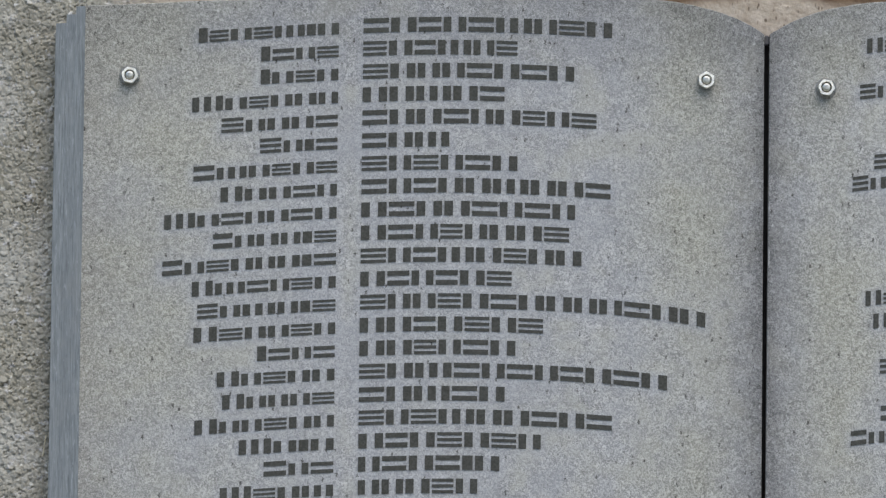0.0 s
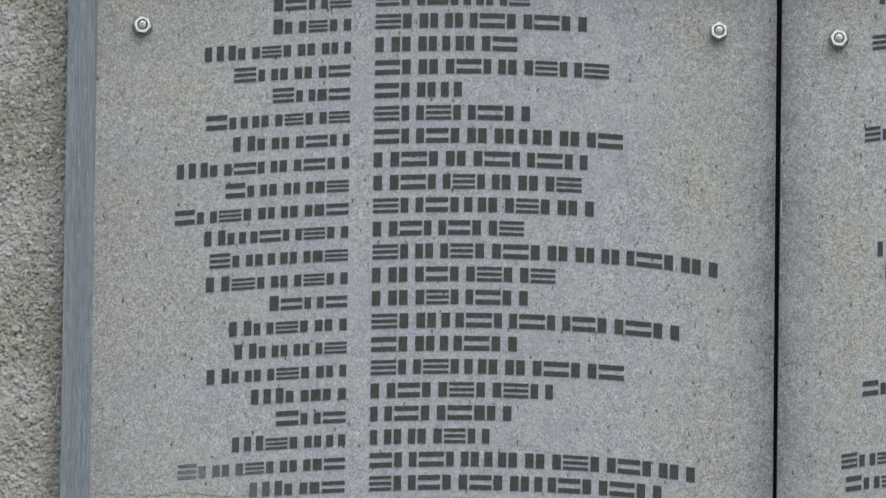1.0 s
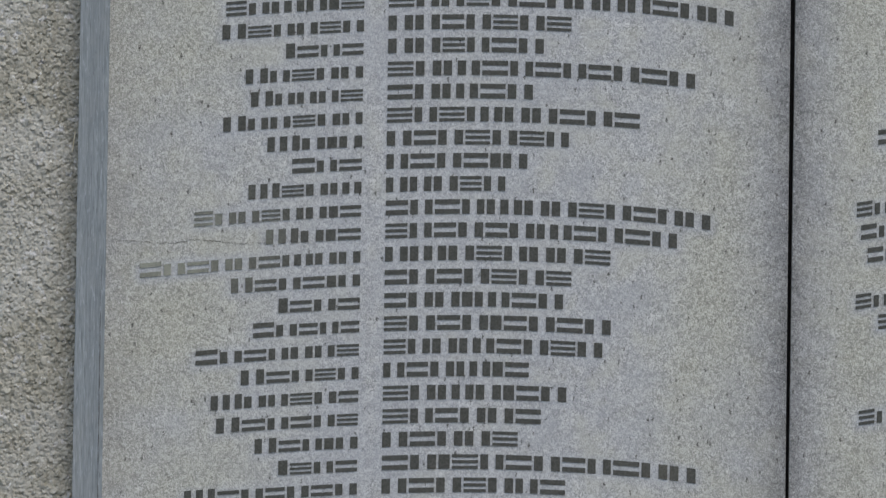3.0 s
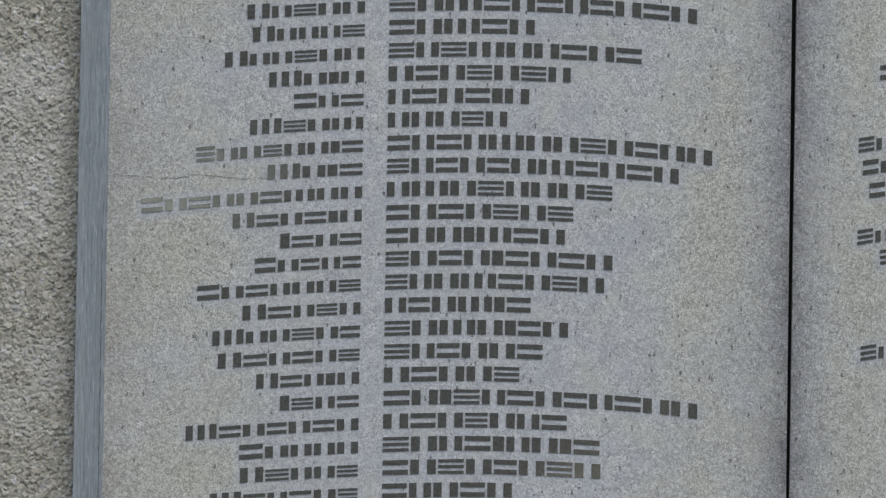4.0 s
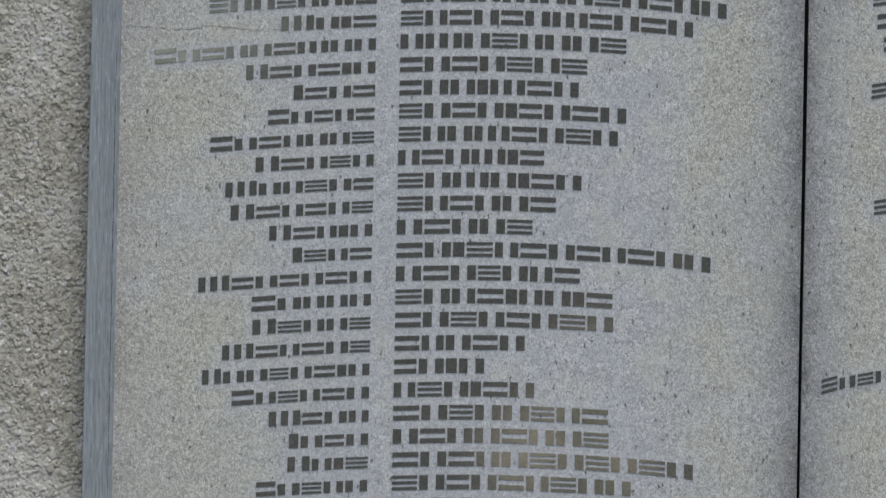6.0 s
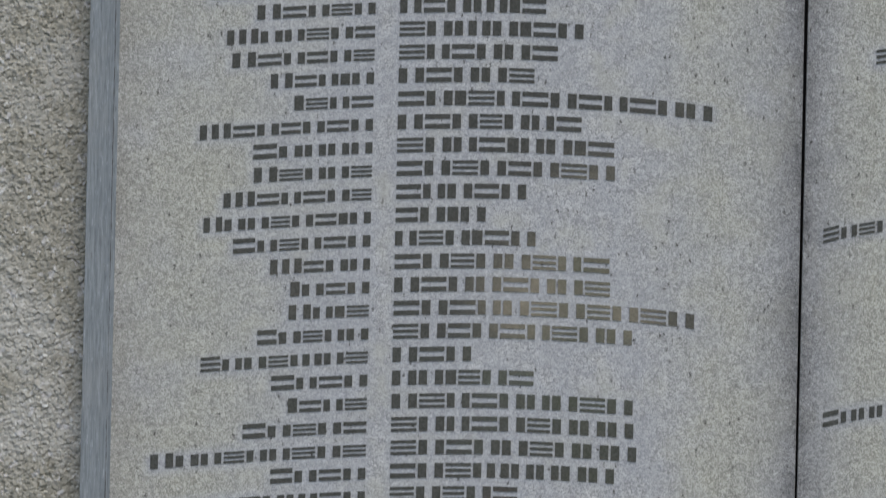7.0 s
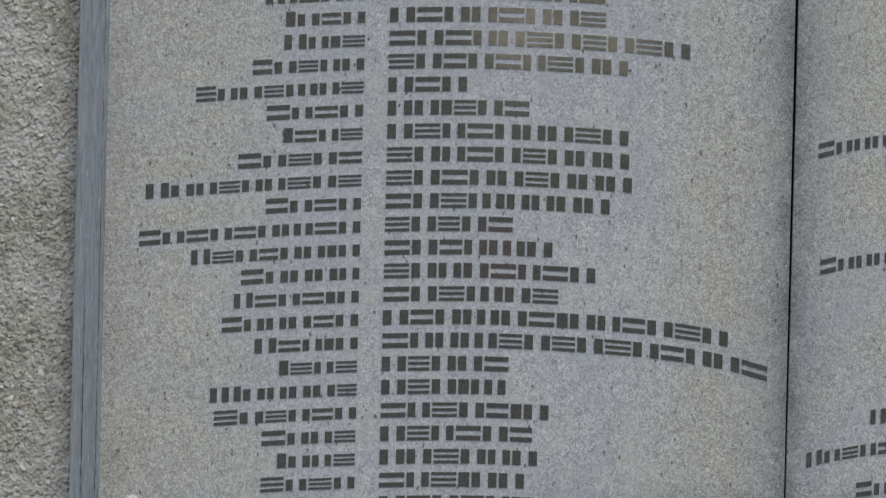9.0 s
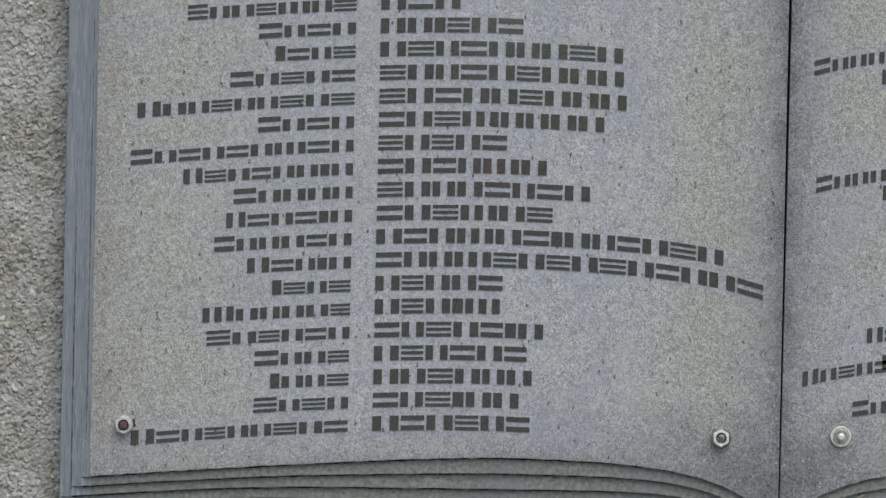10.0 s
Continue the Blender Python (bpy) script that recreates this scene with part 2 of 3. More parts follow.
def step_outline(k, u):
    """Top and bottom of page edge k at the distance u from the spine."""
    swell = np.exp(-((u - 0.24) / 0.17) ** 2)
    return page_top(np.minimum(u, PAGE)) - 0.0072 * k, page_bottom(u) - k * (0.0083 + 0.0055 * swell)


def step_width(k):
    return PAGE + 0.0078 * k + 0.0003 * k * k


def spine_half(z):
    """Half the joint between the slabs, which closes towards the foot."""
    return 0.0006 + 0.0017 * np.clip((z - 1.2) / 1.25, 0, 1)


# side, distance from the spine and height of the bolts
BOLTS = ((-1, 0.5591, 2.4424), (-1, 0.0530, 2.4439), (1, 0.0522, 2.4386), (-1, 0.5704, 1.2437), (-1, 0.0515, 1.2439), (1, 0.0524, 1.2472))


def slab(side, k, parent, words):
    """Page edge k of the slab on one side (-1 or 1) as a solid with a rounded front arris."""
    half = 0.0018
    w = step_width(k)
    us = np.r_[half, half + 0.0005, np.linspace(half + 0.004, w - 0.004, 150 if k == 0 else 90), w - 0.0005, w]
    n = 331 if k == 0 else 60
    v = np.r_[0, 0.0005, np.linspace(0.004, 0.996, n), 0.9995, 1]
    U, V = np.meshgrid(us, v)
    top, bottom = step_outline(k, U)
    Z = bottom + V * (top - bottom)
    joint = spine_half(Z)
    U = np.where(U < 0.02, U + (joint - half) * (0.02 - U) / (0.02 - half), U)
    rng = np.random.default_rng(40 + k + (side > 0) * 7)
    wob = rng.normal(0, 0.00022, (2, U.shape[1]))
    wob = (wob + np.roll(wob, 1, 1)) / 1.4
    Z[-1] += wob[0]
    Z[0] += wob[1]
    Y = np.full_like(U, STEP_Y * k)
    Y[0], Y[-1] = STEP_Y * k + 0.0005, STEP_Y * k + 0.0005
    Y[:, 0], Y[:, -1] = STEP_Y * k + 0.0005, STEP_Y * k + 0.0005
    back = STEP_Y * (k + 1) + (0.0 if k < STEPS - 1 else 0.016)
    # a border row turned back to the next edge
    pad = lambda a: np.pad(a, 1, mode="edge")
    U2, Z2, Y2 = pad(U), pad(Z), pad(Y)
    Y2[0], Y2[-1], Y2[:, 0], Y2[:, -1] = back, back, back, back
    # the outer flank slopes back to the next edge
    if k < STEPS - 1:
        U2[:, -1] = step_width(k + 1) - 0.0004
    X2 = side * U2
    floats = ()
    if k == 0:
        sten = np.zeros_like(U2)
        for r, ua, ub in words:
            zc = FIRST - ROW * r + line_curve(U2)
            a = np.clip(np.minimum(U2 - ua, ub - U2) / 0.009 + 0.9, 0, 1)
            b = np.clip(1.55 - np.abs(Z2 - zc + 0.0005) / 0.0085, 0, 1)
            sten = np.maximum(sten, a * b)
        # darker tone towards the page's head, foot and spine
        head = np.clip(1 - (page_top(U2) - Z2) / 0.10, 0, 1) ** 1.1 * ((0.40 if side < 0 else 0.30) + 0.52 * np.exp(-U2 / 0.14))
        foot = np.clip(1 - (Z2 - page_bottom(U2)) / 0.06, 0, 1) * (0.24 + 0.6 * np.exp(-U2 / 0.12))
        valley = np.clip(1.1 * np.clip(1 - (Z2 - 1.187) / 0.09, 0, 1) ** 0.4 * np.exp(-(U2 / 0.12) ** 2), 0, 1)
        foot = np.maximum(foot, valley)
        darker = np.maximum(np.maximum(np.exp(-np.maximum(U2 - 0.003, 0) / 0.021), head), foot)
        weath = np.clip(np.clip((U2 - 0.40) / 0.13, 0, 1) + 0.95 * np.exp(-((U2 - 0.068) / 0.045) ** 2) + 0.08, 0, 1)
        grime_and_spots = np.exp(-np.maximum(PAGE - U2, 0) / 0.030)
        grime_and_spots = np.maximum(grime_and_spots, 0.7 * np.exp(-np.maximum(Z2 - page_bottom(U2), 0) / 0.0055) * np.clip((U2 - 0.04) / 0.1, 0, 1))
        # a darker brownish spot just below each bolt
        for s, u, z in BOLTS:
            if s == side:
                grime_and_spots = np.maximum(grime_and_spots, 0.95 * np.exp(-((U2 - u) / 0.008) ** 2 - ((Z2 - z + 0.011) / 0.007) ** 2))
        floats = (("grime_and_spots", grime_and_spots), ("stencil", sten), ("dark_edges", darker), ("weathered", weath))
    if side < 0:
        X2, Z2, Y2 = X2[:, ::-1], Z2[:, ::-1], Y2[:, ::-1]
        floats = tuple((key, val[:, ::-1]) for key, val in floats)
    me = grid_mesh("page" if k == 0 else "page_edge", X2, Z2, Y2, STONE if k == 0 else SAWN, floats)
    # the outer flank is sawn, the foot of every lower edge weathered
    me.materials.append(STEP if k else SAWN)
    for p in me.polygons:
        if (abs(p.center.x) < PAGE - 0.0006) == (k > 0):
            p.material_index = 1
    ob = new("page" if k == 0 else "page_edge", me)
    ob.parent = parent
    return ob


def word_bars(side, parent, row, ua, ub, letters, caps, rng):
    """A word as plain bars of polished stone that follow the curved line, standing on one strip sunk in the slab:
    one, two or three upright or level bars for a letter; the first letter stands taller where caps is off."""
    lo, hi = min(ua, ub), max(ua, ub)
    bm = bmesh.new()
    broad = {"0": 0.48, "1": 0.90, "2": 1.0, "3": 1.38}
    GAP, SUNK, PROUD = 0.0020, 0.0008, -0.0007
    slots = np.array([broad[c] for c in letters])
    slots *= (hi - lo + GAP) / slots.sum()
    x = side * hi if side < 0 else lo
    base = FIRST - ROW * row - 0.0062 + 0.0014
    # bars of a letter as shares of its width and height: (from, to, foot, head)
    uprights = ((0.0, 0.34, 0.0, 1.0), (0.66, 1.0, 0.0, 1.0))
    three_uprights = ((0.0, 0.23, 0.0, 1.0), (0.385, 0.615, 0.0, 1.0), (0.77, 1.0, 0.0, 1.0))
    levels = ((0.0, 1.0, 0.0, 0.33), (0.0, 1.0, 0.67, 1.0))
    three_levels = ((0.0, 1.0, 0.0, 0.21), (0.0, 1.0, 0.395, 0.605), (0.0, 1.0, 0.79, 1.0))

    def corner(xx, zz, y):
        return bm.verts.new((xx, y, base + float(line_curve(xx)) + zz))

    level = False
    for i, (c, w) in enumerate(zip(letters, slots)):
        tall = 0.0127 if (caps or i == 0) else 0.0099
        body = w - GAP
        if c == "0":
            bars = ((0.0, 1.0, 0.0, 1.0),)
        elif c == "3":
            bars = three_uprights
        else:
            pick = rng.random()
            level = pick > 0.4 and not level
            bars = uprights if not level else levels if pick < 0.75 else three_levels
        # the sunk strip under the letter
        strip = [corner(x, 0, SUNK), corner(x + w, 0, SUNK), corner(x + w, tall, SUNK), corner(x, tall, SUNK)]
        bm.faces.new(strip)
        for fa, fb, za, zb in bars:
            xa, xb, zl, zh = x + fa * body, x + fb * body, za * tall, zb * tall
            rim = [(xa, zl), (xb, zl), (xb, zh), (xa, zh)]
            front = [corner(p, q, PROUD) for p, q in rim]
            foot = [corner(p, q, SUNK) for p, q in rim]
            bm.faces.new(front)
            for j in range(4):
                bm.faces.new((front[j], foot[j], foot[(j + 1) % 4], front[(j + 1) % 4]))
        x += w
    bmesh.ops.recalc_face_normals(bm, faces=bm.faces)
    return part("inscription_bar", bm, POLISH, parent)


# Each line: outer end of the first word and its letters, inner end of the second word and its letters
# (mm from the spine; 0 a narrow letter, 1 a lean one, 2 a common one, 3 a broad one).
LINES = [
    (499, '0121302', 136, '221123122'), (444, '0212', 219, '221311'), (444, '0212', 169, '22112222'), (504, '321221', 230, '22322'),
    (478, '21222', 149, '222212112'), (444, '2102', 278, '223'), (502, '232122', 218, '212122'), (478, '22221', 136, '211223222'),
    (527, '3221222', 167, '22222121'), (484, '112102', 172, '22111222'), (528, '11221202', 161, '21132122'), (502, '232122', 222, '211122'),
    (497, '113102', 52, '2111222211222'), (500, '221111', 194, '2212222'), (444, '0212', 218, '221122'), (479, '21222', 85, '22321211222'),
    (474, '21112', 227, '22322'), (498, '211221', 133, '212322222'), (459, '3202', 195, '2122221'), (437, '212', 231, '122202'),
    (475, '3223', 250, '11211'), (522, '12212202', 70, '112132222122'), (459, '3202', 99, '11121231222'), (569, '222222322', 157, '13221222'),
    (489, '222202', 191, '1222222'), (447, '0222', 198, '1220322'), (469, '22111', 156, '121201222'), (519, '2221212', 163, '11232222'),
    (479, '22111', 227, '112302'), (505, '321221', 194, '2232012'), (500, '221111', 216, '211222'), (466, '22102', 236, '22222'),
    (445, '0212', 80, '220212211222'), (527, '3221222', 194, '2221212'), (480, '22111', 165, '221201202'), (479, '22111', 164, '22221222'),
    (505, '321221', 241, '21222'), (522, '12212202', 276, '1202'), (496, '211122', 232, '122022'), (463, '3121', 167, '22122112'),
    (445, '0212', 166, '22222222'), (446, '2102', 92, '22212221222'), (473, '12112', 146, '221221222'), (522, '1121312', 286, '222'),
    (460, '2122', 231, '220122'), (445, '0212', 144, '221221222'), (484, '22222', 143, '221221222'), (564, '221111222', 140, '222221222'),
    (459, '2222', 159, '22231122'), (569, '222222322', 243, '22122'), (523, '12212202', 208, '221132'), (479, '22221', 170, '22122122'),
    (485, '122202', 202, '222322'), (495, '111212', 53, '2123220211222'), (466, '22102', 18, '21131212221222'), (444, '0212', 244, '21222'),
    (504, '321221', 246, '21203'), (500, '221111', 208, '2122102'), (458, '2111', 222, '211221'), (444, '0212', 217, '222212'),
    (458, '2121', 228, '212022'), (564, '221111222', 218, '212111'),
]
# The facing page: where its first words begin (mm from the spine), and their rows.
FACING = [(88, 1.31), (82, 3.28), (95, 6.38), (76, 7.24), (88, 12.27), (95, 13.28), (101, 15.27), (102, 17.29),
          (76, 18.24), (58, 21.24), (62, 22.25), (68, 23.28), (58, 25.22), (78, 26.22), (62, 30.25), (19, 37.49),
          (22, 45.44), (26, 50.49), (73, 57.36), (18, 58.68), (62, 60.42), (81, 46.36), (84, 51.32), (87, 58.58)]
GIVEN_END, FAMILY_START = 0.376, 0.3545


def plaque(side, label):
    ob = thing("book_plaque", label, "memorial plaque", "halves of the stone book")
    rng = np.random.default_rng(11 + side)
    words = []
    if side < 0:
        for r, (a, n, b, m) in enumerate(LINES, 1):
            words.append((r, GIVEN_END, a / 1000, n, False))
            words.append((r, b / 1000, FAMILY_START, m, True))
    else:
        for a, r in FACING:
            n = max(3, round((0.215 - a / 1000) / 0.0155))
            words.append((r, a / 1000, a / 1000 + 0.0155 * n, "2" * n, False))
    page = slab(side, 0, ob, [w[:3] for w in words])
    for k in range(1, STEPS):
        slab(side, k, ob, ())
    for r, a, b, n, caps in words:
        word_bars(side, page, r, a, b, n, caps, rng)
    return ob, page


left_half, left_page = plaque(-1, "grey granite open-book slab with rows of dark polished lettering")
right_half, right_page = plaque(1, "grey granite facing page of the stone book, with sparse polished lettering")


def hair_crack():
    bm = bmesh.new()
    rng = np.random.default_rng(5)
    last, z = None, 2.0300
    for x in np.arange(-0.590, -0.455, 0.0022):
        z += rng.normal(0, 0.0005) + (2.0303 - z) * 0.15
        h = 0.00026 * rng.uniform(0.1, 1.2)
        pair = (bm.verts.new((x, -0.0003, z - h)), bm.verts.new((x, -0.0003, z + h)))
        if last:
            bm.faces.new((last[0], pair[0], pair[1], last[1]))
        last = pair
    return part("hair_crack", bm, CRACK, left_page, "fine dark crack in the stone")


hair_crack()


def blotch(name, at, size, points, seed, material, parent, label):
    """A small ragged mark lying on the stone."""
    rng = np.random.default_rng(seed)
    bm = bmesh.new()
    ring = []
    for i in range(points):
        a, r = 2 * math.pi * i / points, rng.uniform(0.55, 1.1)
        ring.append(bm.verts.new((at[0] + size[0] * r * math.cos(a), -0.0003, at[1] + size[1] * r * math.sin(a))))
    bm.faces.new(ring)
    bmesh.ops.recalc_face_normals(bm, faces=bm.faces)
    return part(name, bm, material, parent, label)


CHIP_AND_LINE = plain("chip_and_line_dark", (0.045, 0.042, 0.038), (0.10, 0.095, 0.085), 300.0)
WHITE = plain("white_streak", (0.5, 0.5, 0.48), (0.68, 0.68, 0.66), 300.0)
blotch("chip", (-0.5630, 1.2452), (0.0040, 0.0048), 15, 3, CHIP_AND_LINE, left_page, "dark chip beside the rusty bolt")
blotch("white_streak", (0.0032, 2.288), (0.0003, 0.010), 16, 4, WHITE, right_page, "thin white streak along the joint")



def flank_line(u, y, low, high, half, seed):
    """A thin, broken dark strip down the flank, where one page edge meets the next."""
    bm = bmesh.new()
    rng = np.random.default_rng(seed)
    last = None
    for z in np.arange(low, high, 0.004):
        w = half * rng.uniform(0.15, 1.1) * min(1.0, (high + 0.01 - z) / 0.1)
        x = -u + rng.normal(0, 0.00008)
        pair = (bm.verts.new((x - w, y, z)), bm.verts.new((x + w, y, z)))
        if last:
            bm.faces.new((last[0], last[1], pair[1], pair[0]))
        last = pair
    bmesh.ops.recalc_face_normals(bm, faces=bm.faces)
    return part("flank_line", bm, CHIP_AND_LINE, left_half, "thin dark line between two page edges")


flank_line(step_width(2) - 0.0008, STEP_Y * 2 - 0.0007, 1.186, 1.43, 0.0006, 15)
flank_line(PAGE + 0.0033, 0.0012, 1.23, 2.02, 0.00032, 16)



def crease_shade(side, k, parent):
    """A black strip that puts in the shade under the foot of page edge k."""
    bm = bmesh.new()
    rng = np.random.default_rng(70 + k + (side > 0) * 9)
    last = None
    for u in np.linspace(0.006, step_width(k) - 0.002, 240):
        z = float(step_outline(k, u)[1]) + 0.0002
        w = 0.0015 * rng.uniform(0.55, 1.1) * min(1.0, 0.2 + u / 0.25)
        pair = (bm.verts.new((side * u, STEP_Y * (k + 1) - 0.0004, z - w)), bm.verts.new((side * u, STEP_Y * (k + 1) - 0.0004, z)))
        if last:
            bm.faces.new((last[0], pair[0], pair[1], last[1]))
        last = pair
    bmesh.ops.recalc_face_normals(bm, faces=bm.faces)
    return part("crease_shade", bm, DARK, parent, "black strip for the shade under a page edge")


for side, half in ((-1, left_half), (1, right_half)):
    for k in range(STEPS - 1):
        crease_shade(side, k, half)

# dark filler deep in the joint between the slabs
bm = bmesh.new()
bmesh.ops.create_cube(bm, size=1.0, matrix=Matrix.Translation((0, 0.016, 1.829)) @ Matrix.Diagonal((0.008, 0.006, 1.312, 1)))
joint = mesh_object("joint_filler", bm, DARK)
tagged(joint, "black filler strip deep in the joint between both slabs", "joint", kind="structure")


# a crumb of grey mortar closes the head of the joint
MORTAR = plain("grey_mortar", (0.09, 0.09, 0.095), (0.17, 0.17, 0.175), 400.0)
bm = bmesh.new()
bmesh.ops.create_cube(bm, size=1.0, matrix=Matrix.Translation((0, 0.008, 2.4808)) @ Matrix.Diagonal((0.0052, 0.008, 0.0085, 1)))
bmesh.ops.bevel(bm, geom=bm.edges[:], offset=0.0012, segments=2, affect='EDGES')
plug = mesh_object("mortar_plug", bm, MORTAR)
tagged(plug, "crumb of grey mortar closing the head of the joint", "mortar", kind="structure")


# ---- bolts ----
def lathe(profile, seg=32):
    """A solid of revolution about y from (radius, y) pairs; y runs towards the viewer as it falls."""
    bm = bmesh.new()
    rings = []
    for r, y in profile:
        if r < 1e-6:
            rings.append([bm.verts.new((0, y, 0))])
        else:
            rings.append([bm.verts.new((r * math.cos(2 * math.pi * i / seg), y, r * math.sin(2 * math.pi * i / seg))) for i in range(seg)])
    for a, b in zip(rings, rings[1:]):
        for i in range(seg):
            j = (i + 1) % seg
            if len(a) == 1:
                bm.faces.new((a[0], b[j], b[i]))
            elif len(b) == 1:
                bm.faces.new((a[i], a[j], b[0]))
            else:
                bm.faces.new((a[i], a[j], b[j], b[i]))
    bmesh.ops.recalc_face_normals(bm, faces=bm.faces)
    return bm


def hex_nut(turn, tall=0.0062):
    """An M8 nut with a chamfered front and a countersunk bore."""
    bm = bmesh.new()
    seg, flats = 48, 0.0066
    rings = []
    for kind, y in (("hex", 0.0), ("hex", -tall + 0.0009), ("chamfer", -tall), ("bore", -tall), ("bore_in", -tall + 0.0012), ("bore_in", -0.001)):
        ring = []
        for i in range(seg):
            a = 2 * math.pi * i / seg
            near = (a + turn) % (math.pi / 3) - math.pi / 6
            r = {"hex": flats / math.cos(near), "chamfer": min(flats / math.cos(near) * 0.985, 0.00690), "bore": 0.0049, "bore_in": 0.0043}[kind]
            ring.append(bm.verts.new((r * math.cos(a), y, r * math.sin(a))))
        rings.append(ring)
    for a, b in zip(rings, rings[1:]):
        for i in range(seg):
            j = (i + 1) % seg
            bm.faces.new((a[i], a[j], b[j], b[i]))
    bmesh.ops.recalc_face_normals(bm, faces=bm.faces)
    return bm


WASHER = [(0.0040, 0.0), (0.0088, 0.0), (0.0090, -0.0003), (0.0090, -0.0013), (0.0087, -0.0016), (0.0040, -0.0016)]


DISHED = [(0.0040, 0.0), (0.0088, 0.0), (0.0090, -0.0004), (0.0090, -0.0016), (0.0086, -0.0022), (0.0078, -0.0022), (0.0076, -0.0006), (0.0040, -0.0006)]


def stud_profile(out, r=0.0036, dome=0.0004):
    return [(r, 0.004), (r, -out + 0.0008), (r - 0.0004, -out), (0.0018, -out - dome), (0, -out - dome)]


def bolt(at, label, turn=0.0, washer=1.0, nut=True, out=0.0078, stud_mat=None, washer_mat=None, nut_mat=None):
    ob = thing("bolt", label, "bolt", "bolts holding the plaque", at)
    # the washer under a nut is coloured dark for the shade there
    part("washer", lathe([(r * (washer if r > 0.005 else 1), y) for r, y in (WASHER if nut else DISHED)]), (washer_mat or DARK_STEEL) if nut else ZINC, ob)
    if nut:
        n = part("nut", hex_nut(turn), nut_mat or ZINC, ob)
        n.location.y = -0.0016
    else:
        collar = part("lock_ring", lathe([(0.0040, -0.0008), (0.0067, -0.0008), (0.0067, -0.0024), (0.0062, -0.0032), (0.0056, -0.0032), (0.0053, -0.0012), (0.0037, -0.0012)]), STEEL, ob)
    part("stud", lathe(stud_profile(out, 0.0036 if nut else 0.0032, 0.0003 if nut else 0.0010)), stud_mat or (DARK_STEEL if nut else ZINC), ob)
    return ob


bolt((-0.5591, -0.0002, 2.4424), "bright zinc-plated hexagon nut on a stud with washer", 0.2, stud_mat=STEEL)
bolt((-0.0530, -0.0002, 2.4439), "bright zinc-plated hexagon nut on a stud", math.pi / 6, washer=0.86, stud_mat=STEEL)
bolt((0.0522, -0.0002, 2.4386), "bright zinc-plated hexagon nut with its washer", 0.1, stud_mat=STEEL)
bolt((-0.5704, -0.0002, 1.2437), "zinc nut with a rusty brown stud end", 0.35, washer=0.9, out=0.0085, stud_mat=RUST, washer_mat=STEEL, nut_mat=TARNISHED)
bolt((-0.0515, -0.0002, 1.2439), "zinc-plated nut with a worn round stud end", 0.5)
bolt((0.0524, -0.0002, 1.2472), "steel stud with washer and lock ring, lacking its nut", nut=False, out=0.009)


# ---- the wall ----
WALL_Y = STEP_Y * STEPS + 0.016     # the render's ground, behind both slabs


def pebble_field(x0, x1, z0, z1, cell, seed):
    """Height and tone of thrown crumbs and flakes over a stretch of wall."""
    rng = np.random.default_rng(seed)
    nx, nz = int(round((x1 - x0) / cell)) + 1, int(round((z1 - z0) / cell)) + 1
    h = np.zeros((nz, nx))
    tone = np.full((nz, nx), 0.2)
    count = int((x1 - x0) * (z1 - z0) / 2.8e-6)
    cx, cz = rng.uniform(0, nx, count), rng.uniform(0, nz, count)
    size = rng.gamma(3.0, 0.00030, count) + 0.0007
    lumps = rng.uniform(0, 1, (int(nz * cell / 0.011) + 3, int(nx * cell / 0.011) + 3))
    lift = lumps[(cz * cell / 0.011).astype(int), (cx * cell / 0.011).astype(int)] * 0.0013 + rng.uniform(0.0, 0.0006, count)
    shade = rng.beta(1.6, 1.9, count)
    ang, flat = rng.uniform(0, math.pi, count), rng.uniform(0.45, 1.0, count)
    tilt = rng.normal(0, 0.33, (count, 2)) * cell
    for x, z, s, up, t, a, fl, (gx, gz) in zip(cx, cz, size / cell, lift, shade, ang, flat, tilt):
        r = int(s) + 2
        i0, i1, j0, j1 = max(0, int(z) - r), min(nz, int(z) + r + 1), max(0, int(x) - r), min(nx, int(x) + r + 1)
        if i1 <= i0 or j1 <= j0:
            continue
        zz, xx = np.mgrid[i0:i1, j0:j1]
        dx, dz = xx - x, zz - z
        p, q = dx * math.cos(a) + dz * math.sin(a), (-dx * math.sin(a) + dz * math.cos(a)) / fl
        d = 1 - (p * p + q * q) / (s * s)
        bump = np.where(d > 0, up + np.sqrt(np.maximum(d, 0)) * s * cell * 0.19 + gx * dx + gz * dz, 0)
        hit = bump > h[i0:i1, j0:j1]
        h[i0:i1, j0:j1] = np.where(hit, bump, h[i0:i1, j0:j1])
        tone[i0:i1, j0:j1] = np.where(hit, t, tone[i0:i1, j0:j1])
    # rain has rounded the crumbs
    soft = lambda a: (a + np.roll(a, 1, 0) + np.roll(a, -1, 0) + np.roll(a, 1, 1) + np.roll(a, -1, 1)) / 5
    h, tone = 0.8 * h + 0.2 * soft(h), 0.75 * tone + 0.25 * soft(tone)
    xs, zs = np.meshgrid(np.linspace(x0, x1, nx), np.linspace(z0, z1, nz))
    return xs, zs, h, tone


